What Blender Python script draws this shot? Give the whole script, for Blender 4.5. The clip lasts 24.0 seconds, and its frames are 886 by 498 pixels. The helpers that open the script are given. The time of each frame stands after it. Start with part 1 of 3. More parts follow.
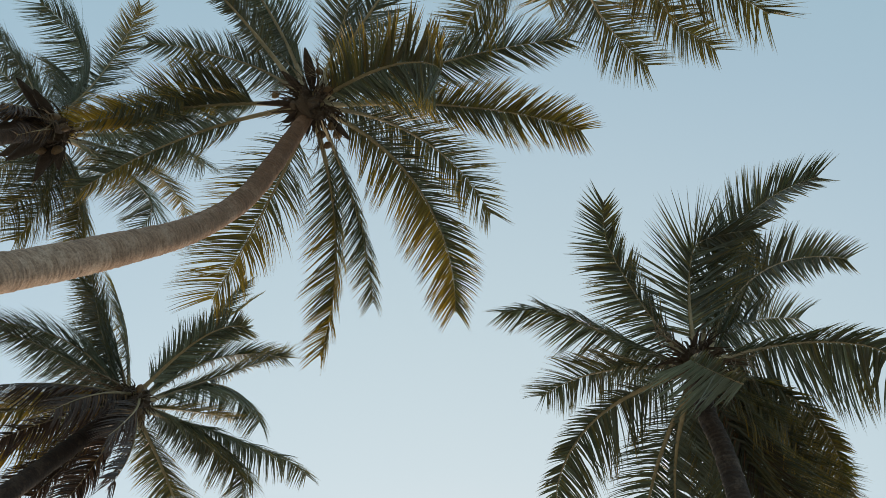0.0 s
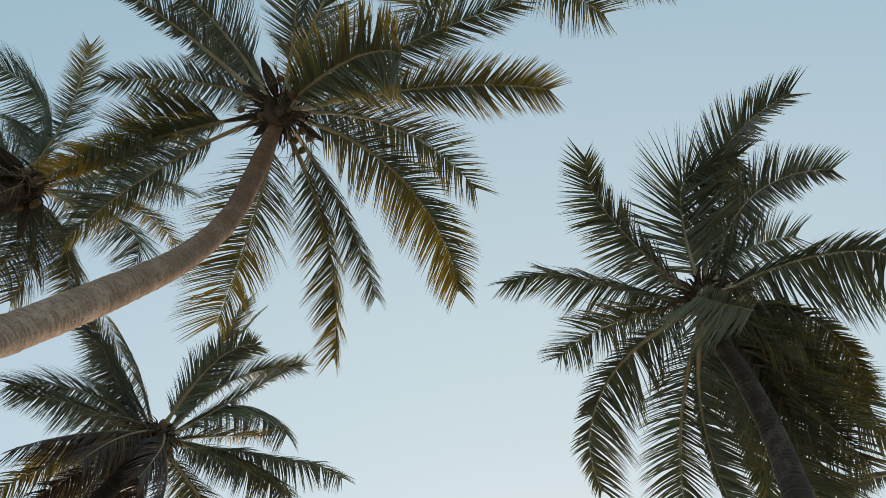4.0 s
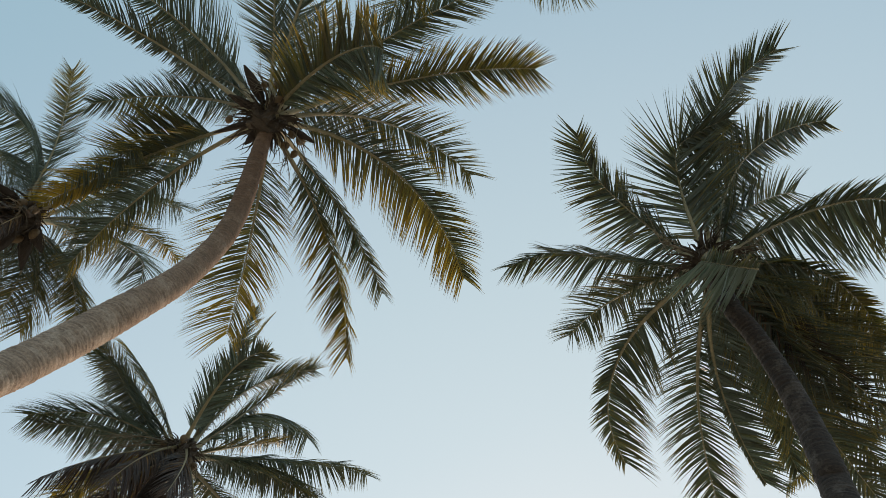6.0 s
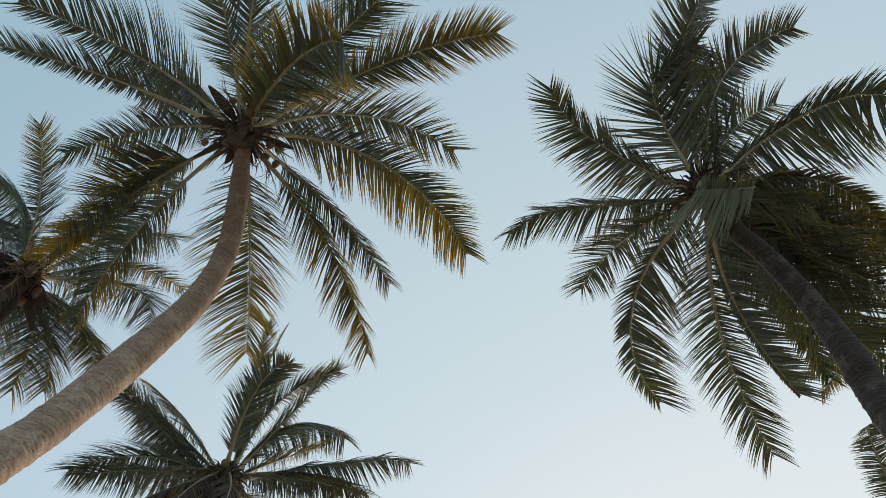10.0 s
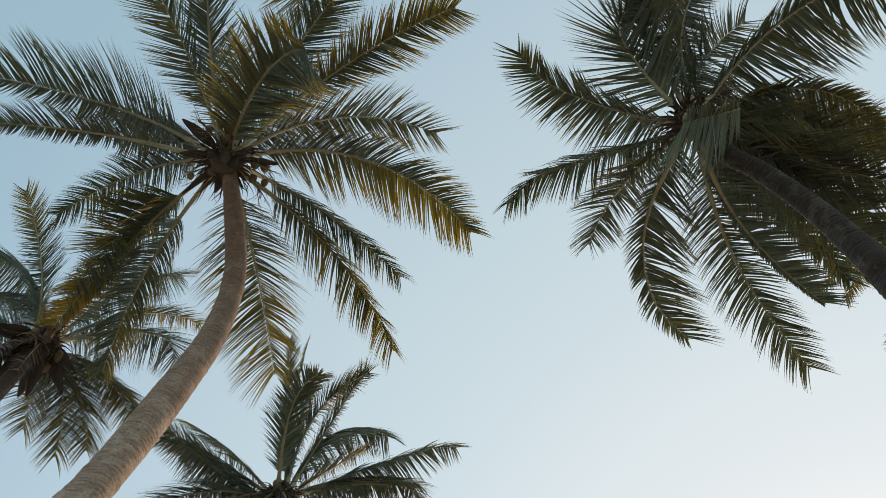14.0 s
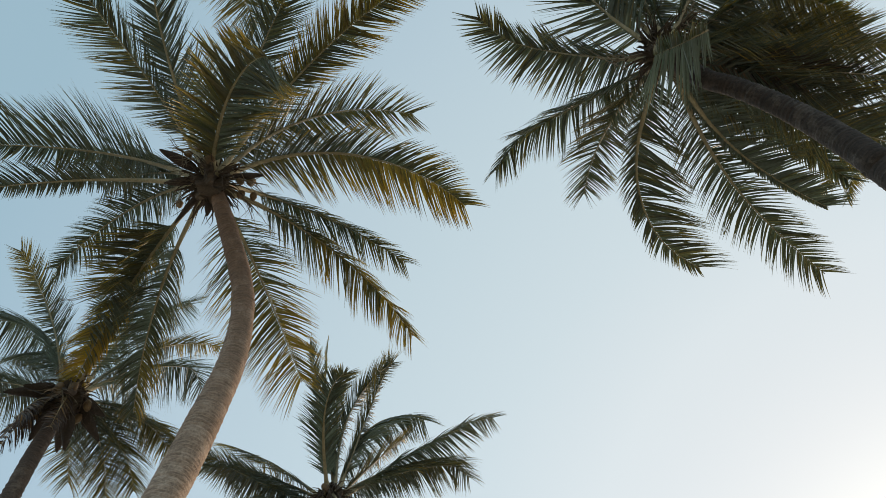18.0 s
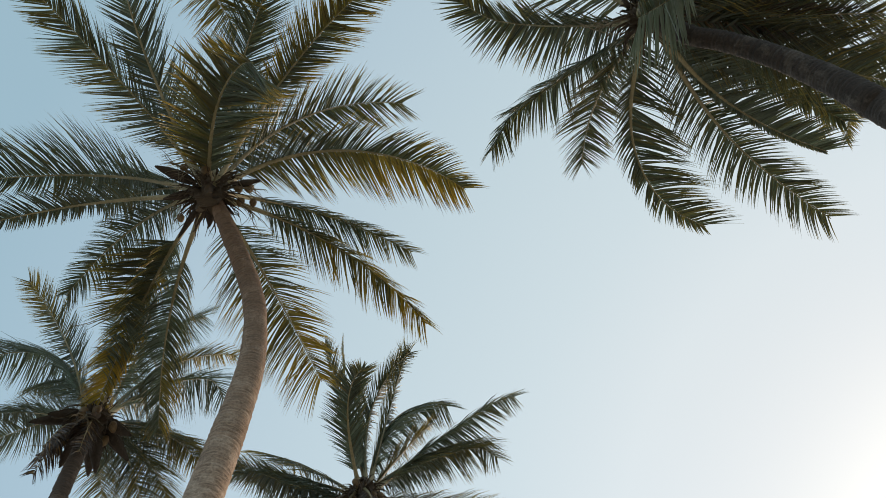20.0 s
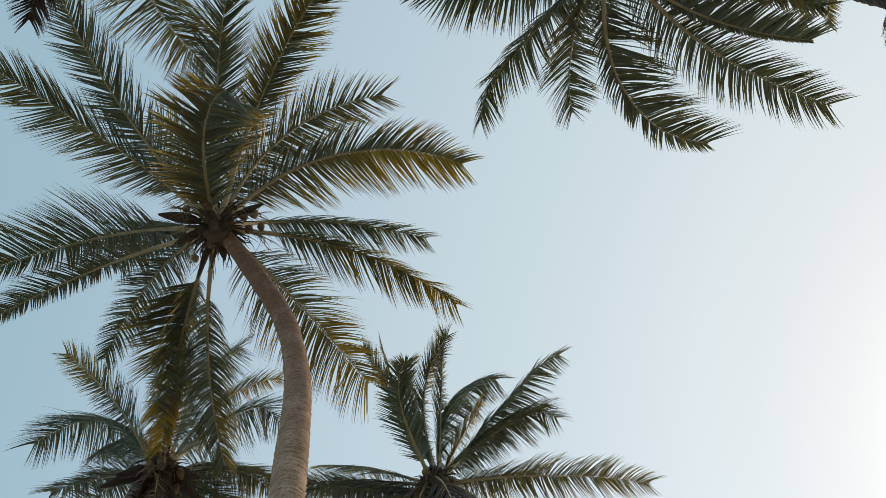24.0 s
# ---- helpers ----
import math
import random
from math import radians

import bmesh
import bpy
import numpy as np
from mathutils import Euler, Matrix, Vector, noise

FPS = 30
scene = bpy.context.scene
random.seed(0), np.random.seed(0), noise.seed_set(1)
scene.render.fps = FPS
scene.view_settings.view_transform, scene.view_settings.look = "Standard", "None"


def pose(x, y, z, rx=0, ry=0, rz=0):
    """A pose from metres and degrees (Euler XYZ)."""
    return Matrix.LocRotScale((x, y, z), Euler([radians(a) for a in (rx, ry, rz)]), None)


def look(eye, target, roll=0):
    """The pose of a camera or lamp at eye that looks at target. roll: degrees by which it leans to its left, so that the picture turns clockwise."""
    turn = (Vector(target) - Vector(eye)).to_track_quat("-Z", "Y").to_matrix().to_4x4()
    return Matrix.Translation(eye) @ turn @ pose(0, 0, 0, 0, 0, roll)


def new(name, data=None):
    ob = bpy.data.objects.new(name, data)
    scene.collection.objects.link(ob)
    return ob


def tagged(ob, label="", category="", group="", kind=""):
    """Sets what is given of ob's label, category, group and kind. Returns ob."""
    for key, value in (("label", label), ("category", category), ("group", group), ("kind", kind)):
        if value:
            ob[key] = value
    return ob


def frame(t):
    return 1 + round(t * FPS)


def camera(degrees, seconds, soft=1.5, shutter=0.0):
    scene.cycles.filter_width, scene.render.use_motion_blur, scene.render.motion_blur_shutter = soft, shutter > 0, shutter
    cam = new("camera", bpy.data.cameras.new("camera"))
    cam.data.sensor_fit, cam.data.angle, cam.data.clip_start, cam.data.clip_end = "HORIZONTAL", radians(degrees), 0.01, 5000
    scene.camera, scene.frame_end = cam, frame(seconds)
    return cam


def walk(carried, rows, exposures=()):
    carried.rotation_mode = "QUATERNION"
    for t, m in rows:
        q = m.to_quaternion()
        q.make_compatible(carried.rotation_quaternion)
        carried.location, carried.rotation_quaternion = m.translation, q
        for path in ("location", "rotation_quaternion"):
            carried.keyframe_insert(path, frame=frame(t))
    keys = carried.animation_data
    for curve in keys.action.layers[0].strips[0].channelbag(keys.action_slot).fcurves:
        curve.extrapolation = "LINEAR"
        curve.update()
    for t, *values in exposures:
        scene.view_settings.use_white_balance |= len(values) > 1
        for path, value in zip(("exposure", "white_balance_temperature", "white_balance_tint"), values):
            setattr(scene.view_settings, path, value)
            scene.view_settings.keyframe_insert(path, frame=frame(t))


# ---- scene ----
cam = camera(63.0, 24.0, soft=0.85)

PATH = [
    (0.0, pose(0, 0, 1.6, 161.95, -14.16, -33.03)),
    (0.5, pose(0, 0, 1.6, 161.46, -13.64, -31.50)),
    (1.0, pose(0, 0, 1.6, 160.74, -13.00, -30.06)),
    (1.5, pose(0, 0, 1.6, 160.12, -12.46, -28.69)),
    (2.0, pose(0, 0, 1.6, 159.75, -12.03, -27.55)),
    (2.5, pose(0, 0, 1.6, 159.53, -11.73, -26.54)),
    (4.5, pose(0, 0, 1.6, 158.13, -9.64, -21.99)),
    (5.0, pose(0, 0, 1.6, 157.85, -9.23, -20.74)),
    (5.5, pose(0, 0, 1.6, 157.39, -8.71, -19.29)),
    (6.0, pose(0, 0, 1.6, 156.80, -8.14, -17.87)),
    (6.5, pose(0, 0, 1.6, 156.26, -7.58, -16.55)),
    (7.0, pose(0, 0, 1.6, 155.75, -7.04, -15.29)),
    (7.5, pose(0, 0, 1.6, 155.29, -6.50, -14.05)),
    (8.0, pose(0, 0, 1.6, 154.96, -5.93, -12.70)),
    (8.5, pose(0, 0, 1.6, 154.72, -5.35, -11.45)),
    (9.0, pose(0, 0, 1.6, 154.55, -4.78, -10.32)),
    (9.5, pose(0, 0, 1.6, 154.36, -4.16, -9.10)),
    (10.0, pose(0, 0, 1.6, 154.12, -3.48, -7.68)),
    (10.5, pose(0, 0, 1.6, 153.74, -3.01, -6.36)),
    (12.5, pose(0, 0, 1.6, 152.96, -0.57, -1.11)),
    (13.0, pose(0, 0, 1.6, 152.86, 0.15, 0.26)),
    (13.5, pose(0, 0, 1.6, 152.75, 0.80, 1.56)),
    (14.0, pose(0, 0, 1.6, 152.64, 1.42, 2.83)),
    (14.5, pose(0, 0, 1.6, 152.40, 2.04, 3.97)),
    (15.0, pose(0, 0, 1.6, 152.08, 2.68, 5.10)),
    (15.5, pose(0, 0, 1.6, 151.85, 3.28, 6.29)),
    (16.0, pose(0, 0, 1.6, 151.77, 3.91, 7.57)),
    (16.5, pose(0, 0, 1.6, 151.68, 4.55, 8.75)),
    (17.0, pose(0, 0, 1.6, 151.63, 5.27, 10.11)),
    (17.5, pose(0, 0, 1.6, 151.61, 5.94, 11.41)),
    (18.0, pose(0, 0, 1.6, 151.58, 6.59, 12.74)),
    (18.5, pose(0, 0, 1.6, 151.47, 7.19, 14.15)),
    (20.5, pose(0, 0, 1.6, 151.28, 9.85, 19.80)),
    (21.0, pose(0, 0, 1.6, 151.39, 10.48, 21.26)),
    (21.5, pose(0, 0, 1.6, 151.50, 11.12, 22.76)),
    (22.0, pose(0, 0, 1.6, 151.64, 11.81, 24.46)),
    (22.5, pose(0, 0, 1.6, 151.79, 12.49, 26.08)),
    (23.0, pose(0, 0, 1.6, 151.94, 13.10, 27.73)),
    (23.5, pose(0, 0, 1.6, 152.13, 13.79, 29.37)),
    (24.0, pose(0, 0, 1.6, 152.29, 14.50, 31.04)),
]
walk(cam, PATH)

# ---------------------------------------------------------------- light
SUN_AZ, SUN_EL = 30.0, 18.0
world = bpy.data.worlds.new("sky")
scene.world = world
world.use_nodes = True
wn = world.node_tree
wn.nodes.clear()
sky = wn.nodes.new("ShaderNodeTexSky")
sky.sky_type = 'NISHITA'
sky.sun_disc = False
sky.sun_elevation, sky.sun_rotation = radians(SUN_EL), radians(SUN_AZ)
sky.air_density, sky.dust_density, sky.ozone_density = 1.0, 1.0, 1.0
bg = wn.nodes.new("ShaderNodeBackground")
bg.inputs["Strength"].default_value = 0.05
wo = wn.nodes.new("ShaderNodeOutputWorld")
wn.links.new(sky.outputs["Color"], bg.inputs["Color"])
# sea haze over the clear sky: a broad pale veil that brightens towards the sun
_a, _e = radians(SUN_AZ), radians(SUN_EL)
SUN_DIR = (math.sin(_a) * math.cos(_e), math.cos(_a) * math.cos(_e), math.sin(_e))
way = wn.nodes.new("ShaderNodeTexCoord")
toward = wn.nodes.new("ShaderNodeVectorMath")
toward.operation = 'DOT_PRODUCT'
toward.inputs[1].default_value = SUN_DIR
wn.links.new(way.outputs["Generated"], toward.inputs[0])
haze = wn.nodes.new("ShaderNodeValToRGB")
HAZE = [(0.0, (0.295, 0.435, 0.50)), (0.20, (0.31, 0.45, 0.515)), (0.36, (0.362, 0.485, 0.55)), (0.50, (0.425, 0.535, 0.58)),
        (0.66, (0.490, 0.588, 0.605)), (0.80, (0.55, 0.625, 0.622)), (0.88, (0.605, 0.648, 0.630)), (0.95, (0.585, 0.605, 0.585))]
while len(haze.color_ramp.elements) < len(HAZE):
    haze.color_ramp.elements.new(0.5)
for el, (p, c) in zip(haze.color_ramp.elements, HAZE):
    el.position, el.color = p, (*c, 1)
wn.links.new(toward.outputs["Value"], haze.inputs["Fac"])
veil = wn.nodes.new("ShaderNodeBackground")
veil.inputs["Strength"].default_value = 1.0
wn.links.new(haze.outputs["Color"], veil.inputs["Color"])
both = wn.nodes.new("ShaderNodeAddShader")
wn.links.new(bg.outputs["Background"], both.inputs[0])
wn.links.new(veil.outputs["Background"], both.inputs[1])
wn.links.new(both.outputs["Shader"], wo.inputs["Surface"])

sun = new("sun", bpy.data.lights.new("sun", 'SUN'))
sun.data.energy, sun.data.angle, sun.data.color = 1.4, radians(8.0), (1.0, 0.76, 0.54)
sun.matrix_world = look(Vector(SUN_DIR) * 60, (0, 0, 0))

# ---------------------------------------------------------------- materials


def nodes_of(name):
    m = bpy.data.materials.new(name)
    m.use_nodes = True
    t = m.node_tree
    t.nodes.clear()
    return m, t


def link(t, a, b):
    t.links.new(a, b)


def node(t, kind, **values):
    n = t.nodes.new(kind)
    for k, v in values.items():
        n.inputs[k.replace("_", " ")].default_value = v
    return n


def ramp(t, stops):
    n = t.nodes.new("ShaderNodeValToRGB")
    e = n.color_ramp.elements
    while len(e) < len(stops):
        e.new(0.5)
    for el, (p, c) in zip(e, stops):
        el.position, el.color = p, (*c, 1)
    return n


def leaf_material():
    """Leaflets: pigment follows the blade's ageing (green, olive, yellow, dry brown); below green, painted-in sky light
    and haze.
    """
    m, t = nodes_of("palm_leaflet")
    out = t.nodes.new("ShaderNodeOutputMaterial")
    age_light = t.nodes.new("ShaderNodeAttribute")
    age_light.attribute_name = "age_light"
    obj = t.nodes.new("ShaderNodeTexCoord")
    fine = node(t, "ShaderNodeTexNoise", Scale=26.0, Detail=3.0)
    link(t, obj.outputs["Object"], fine.inputs["Vector"])
    wide = node(t, "ShaderNodeTexNoise", Scale=2.2, Detail=2.0)
    link(t, obj.outputs["Object"], wide.inputs["Vector"])
    mix = t.nodes.new("ShaderNodeMath")
    mix.operation = 'MULTIPLY_ADD'
    mix.inputs[1].default_value = 0.16
    link(t, fine.outputs["Fac"], mix.inputs[0])
    link(t, age_light.outputs["Fac"], mix.inputs[2])
    mix2 = t.nodes.new("ShaderNodeMath")
    mix2.operation = 'MULTIPLY_ADD'
    mix2.inputs[1].default_value = 0.18
    link(t, wide.outputs["Fac"], mix2.inputs[0])
    link(t, mix.outputs[0], mix2.inputs[2])
    sub = t.nodes.new("ShaderNodeMath")
    sub.operation = 'MULTIPLY_ADD'
    sub.inputs[1].default_value, sub.inputs[2].default_value = 0.85, 0.005
    link(t, mix2.outputs[0], sub.inputs[0])
    # below nothing: pale blue-green, sky light and haze painted in; then deep green, olive, yellow, rust and dead brown
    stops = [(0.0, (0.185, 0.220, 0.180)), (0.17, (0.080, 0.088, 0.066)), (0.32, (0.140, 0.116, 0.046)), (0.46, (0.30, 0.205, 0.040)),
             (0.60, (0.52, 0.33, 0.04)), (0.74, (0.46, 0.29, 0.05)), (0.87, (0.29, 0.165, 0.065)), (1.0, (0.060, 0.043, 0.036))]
    col = ramp(t, stops)
    link(t, sub.outputs[0], col.inputs["Fac"])
    thin = ramp(t, [(0.0, (0.20, 0.245, 0.14)), (0.17, (0.095, 0.125, 0.06)), (0.32, (0.21, 0.18, 0.042)), (0.46, (0.37, 0.275, 0.036)),
                    (0.60, (0.52, 0.37, 0.04)), (0.74, (0.58, 0.37, 0.05)), (0.87, (0.33, 0.19, 0.06)), (1.0, (0.10, 0.065, 0.045))])
    link(t, sub.outputs[0], thin.inputs["Fac"])
    pr = node(t, "ShaderNodeBsdfPrincipled", Roughness=0.33, IOR=1.5)
    link(t, col.outputs["Color"], pr.inputs["Base Color"])
    tr = t.nodes.new("ShaderNodeBsdfTranslucent")
    link(t, thin.outputs["Color"], tr.inputs["Color"])
    ms = node(t, "ShaderNodeMixShader", Fac=0.28)
    link(t, pr.outputs[0], ms.inputs[1])
    link(t, tr.outputs[0], ms.inputs[2])
    link(t, ms.outputs[0], out.inputs["Surface"])
    return m


def rough_material(name, dark, light, scale, roughness=0.85, bump=0.4, stretch=(1, 1, 1), detail=6.0, mid=0.5):
    m, t = nodes_of(name)
    out = t.nodes.new("ShaderNodeOutputMaterial")
    tc = t.nodes.new("ShaderNodeTexCoord")
    mp = t.nodes.new("ShaderNodeMapping")
    mp.inputs["Scale"].default_value = stretch
    link(t, tc.outputs["Object"], mp.inputs["Vector"])
    a = node(t, "ShaderNodeTexNoise", Scale=scale, Detail=detail, Roughness=0.65)
    b = node(t, "ShaderNodeTexNoise", Scale=scale * 0.11, Detail=3.0)
    link(t, mp.outputs[0], a.inputs["Vector"])
    link(t, tc.outputs["Object"], b.inputs["Vector"])
    mx = t.nodes.new("ShaderNodeMath")
    mx.operation = 'MULTIPLY_ADD'
    mx.inputs[1].default_value = 0.55
    link(t, a.outputs["Fac"], mx.inputs[0])
    hb = t.nodes.new("ShaderNodeMath")
    hb.operation = 'MULTIPLY'
    hb.inputs[1].default_value = 0.45
    link(t, b.outputs["Fac"], hb.inputs[0])
    link(t, hb.outputs[0], mx.inputs[2])
    col = ramp(t, [(mid - 0.17, dark), (mid + 0.15, light)])
    link(t, mx.outputs[0], col.inputs["Fac"])
    pr = node(t, "ShaderNodeBsdfPrincipled", Roughness=roughness)
    link(t, col.outputs["Color"], pr.inputs["Base Color"])
    bp = node(t, "ShaderNodeBump", Strength=bump, Distance=0.01)
    link(t, a.outputs["Fac"], bp.inputs["Height"])
    link(t, bp.outputs[0], pr.inputs["Normal"])
    link(t, pr.outputs[0], out.inputs["Surface"])
    return m


def trunk_material(name, dark, light, lichen):
    """Bark with thin ring scars and pale lichen blotches, and the crown's shade painted brown on its top."""
    m, t = nodes_of(name)
    out = t.nodes.new("ShaderNodeOutputMaterial")
    tc = t.nodes.new("ShaderNodeTexCoord")
    mp = t.nodes.new("ShaderNodeMapping")
    mp.inputs["Scale"].default_value = (7, 7, 48)
    link(t, tc.outputs["Object"], mp.inputs["Vector"])
    rings = node(t, "ShaderNodeTexNoise", Scale=1.0, Detail=5.0, Roughness=0.6)
    link(t, mp.outputs[0], rings.inputs["Vector"])
    big = node(t, "ShaderNodeTexNoise", Scale=4.5, Detail=6.0, Roughness=0.7)
    link(t, tc.outputs["Object"], big.inputs["Vector"])
    grain = node(t, "ShaderNodeTexNoise", Scale=60.0, Detail=4.0)
    link(t, tc.outputs["Object"], grain.inputs["Vector"])
    col = ramp(t, [(0.30, dark), (0.62, light)])
    link(t, rings.outputs["Fac"], col.inputs["Fac"])
    blot = ramp(t, [(0.50, (0, 0, 0)), (0.60, (1, 1, 1))])
    link(t, big.outputs["Fac"], blot.inputs["Fac"])
    mixc = t.nodes.new("ShaderNodeMixRGB")
    link(t, blot.outputs["Color"], mixc.inputs["Fac"])
    link(t, col.outputs["Color"], mixc.inputs["Color1"])
    mixc.inputs["Color2"].default_value = (*lichen, 1)
    pr = node(t, "ShaderNodeBsdfPrincipled", Roughness=0.9)
    spk = t.nodes.new("ShaderNodeMixRGB")
    spk.blend_type = 'MULTIPLY'
    spk.inputs["Fac"].default_value = 0.5
    gr = ramp(t, [(0.35, (0.45, 0.45, 0.45)), (0.6, (1.1, 1.1, 1.1))])
    link(t, grain.outputs["Fac"], gr.inputs["Fac"])
    link(t, mixc.outputs["Color"], spk.inputs["Color1"])
    link(t, gr.outputs["Color"], spk.inputs["Color2"])
    # shade of the crown, painted as darker, browner bark near the top
    crown_shade = t.nodes.new("ShaderNodeAttribute")
    crown_shade.attribute_name = "age_light"
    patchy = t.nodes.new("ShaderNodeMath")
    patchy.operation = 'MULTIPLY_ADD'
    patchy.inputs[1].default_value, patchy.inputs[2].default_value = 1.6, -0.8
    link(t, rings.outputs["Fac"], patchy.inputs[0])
    shade_fac = t.nodes.new("ShaderNodeMath")
    shade_fac.operation = 'MULTIPLY_ADD'
    shade_fac.use_clamp = True
    link(t, patchy.outputs[0], shade_fac.inputs[0])
    link(t, crown_shade.outputs["Fac"], shade_fac.inputs[1])
    link(t, crown_shade.outputs["Fac"], shade_fac.inputs[2])
    shade_mix = t.nodes.new("ShaderNodeMixRGB")
    shade_mix.blend_type = 'MULTIPLY'
    shade_mix.inputs["Color2"].default_value = (0.50, 0.42, 0.37, 1)
    link(t, shade_fac.outputs[0], shade_mix.inputs["Fac"])
    link(t, spk.outputs["Color"], shade_mix.inputs["Color1"])
    link(t, shade_mix.outputs["Color"], pr.inputs["Base Color"])
    bp = node(t, "ShaderNodeBump", Strength=0.6, Distance=0.012)
    link(t, rings.outputs["Fac"], bp.inputs["Height"])
    link(t, bp.outputs[0], pr.inputs["Normal"])
    link(t, pr.outputs[0], out.inputs["Surface"])
    return m


LEAF = leaf_material()
RACHIS = rough_material("rachis", (0.20, 0.165, 0.085), (0.42, 0.335, 0.19), 30, 0.55, 0.15, (1, 1, 1))
BARK_PALE = trunk_material("bark_pale", (0.22, 0.150, 0.108), (0.50, 0.35, 0.255), (0.53, 0.39, 0.295))
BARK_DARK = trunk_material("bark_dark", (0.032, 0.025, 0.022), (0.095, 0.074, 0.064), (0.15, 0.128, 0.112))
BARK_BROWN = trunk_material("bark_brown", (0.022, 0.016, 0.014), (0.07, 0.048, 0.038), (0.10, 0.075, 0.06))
BARK_GREY = trunk_material("bark_grey", (0.07, 0.055, 0.048), (0.23, 0.18, 0.15), (0.26, 0.21, 0.175))
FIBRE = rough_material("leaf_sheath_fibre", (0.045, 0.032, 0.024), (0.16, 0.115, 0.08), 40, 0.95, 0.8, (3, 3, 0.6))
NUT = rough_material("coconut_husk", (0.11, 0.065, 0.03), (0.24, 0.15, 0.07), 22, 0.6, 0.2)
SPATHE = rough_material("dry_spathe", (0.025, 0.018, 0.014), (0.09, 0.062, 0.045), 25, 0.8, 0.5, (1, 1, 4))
STRAND = rough_material("dry_strand", (0.13, 0.095, 0.06), (0.30, 0.23, 0.15), 30, 0.9, 0.3)
SAND = rough_material("sandy_soil", (0.29, 0.235, 0.17), (0.50, 0.42, 0.32), 3.0, 0.95, 0.5)

# ---------------------------------------------------------------- mesh helpers
UP = np.array([0.0, 0.0, 1.0])


def unit(v):
    v = np.asarray(v, float)
    return v / (np.linalg.norm(v, axis=-1, keepdims=True) + 1e-12)


def rotate(v, axis, angle):
    """Rodrigues turn of v about a unit axis."""
    c, s = math.cos(angle), math.sin(angle)
    return v * c + np.cross(axis, v) * s + axis * np.dot(axis, v) * (1 - c)


def mesh_part(name, verts, faces, material, parent, label="", smooth=True, age_light=None):
    """Links one mesh object under a thing or part whose own place is at the world's origin of that palm."""
    me = bpy.data.meshes.new(name)
    me.from_pydata([tuple(v) for v in verts], [], faces)
    me.materials.append(material)
    if smooth:
        me.polygons.foreach_set("use_smooth", [True] * len(me.polygons))
    if age_light is not None:
        at = me.attributes.new("age_light", 'FLOAT', 'POINT')
        at.data.foreach_set("value", [float(a) for a in age_light])
    me.update()
    ob = new(name, me)
    ob.parent = parent
    return tagged(ob, label) if label else ob


def tube(path, radii, sides=8, flat=1.0, cap=True, jitter=None):
    """Verts and faces of a tapered tube along a path; flat squeezes it across its normal."""
    path = np.asarray(path, float)
    n = len(path)
    tan = unit(np.gradient(path, axis=0))
    ref = np.array([1.0, 0.0, 0.0]) if abs(tan[0][2]) > 0.8 else UP
    side = unit(np.cross(tan[0], ref))
    verts, faces = [], []
    for i in range(n):
        side = unit(side - tan[i] * np.dot(side, tan[i]))
        nor = np.cross(side, tan[i])
        for k in range(sides):
            a = 2 * math.pi * k / sides
            r = radii[i] * (1 if jitter is None else jitter[i][k])
            verts.append(path[i] + side * math.cos(a) * r + nor * math.sin(a) * r * flat)
    for i in range(n - 1):
        for k in range(sides):
            k2 = (k + 1) % sides
            faces.append((i * sides + k, i * sides + k2, (i + 1) * sides + k2, (i + 1) * sides + k))
    if cap:
        faces.append(tuple(range(sides))[::-1])
        faces.append(tuple((n - 1) * sides + k for k in range(sides)))
    return verts, faces


def spline(points, n):
    """Smooth curve through a few points, evenly stepped along its length."""
    p = np.asarray(points, float)
    p = np.vstack([2 * p[0] - p[1], p, 2 * p[-1] - p[-2]])
    out = []
    for i in range(1, len(p) - 2):
        for u in np.linspace(0, 1, 40, endpoint=False):
            a, b, c, d = p[i - 1], p[i], p[i + 1], p[i + 2]
            out.append(0.5 * (2 * b + (c - a) * u + (2 * a - 5 * b + 4 * c - d) * u * u + (3 * b - a - 3 * c + d) * u ** 3))
    out.append(p[-2])
    out = np.array(out)
    s = np.r_[0, np.cumsum(np.linalg.norm(np.diff(out, axis=0), axis=1))]
    q = np.linspace(0, s[-1], n)
    return np.stack([np.interp(q, s, out[:, k]) for k in range(3)], 1)


# ---------------------------------------------------------------- palms


# steps along a leaflet, closest at its narrow foot
BLADE = (0.0, 0.05, 0.22, 0.45, 0.72, 1.0)


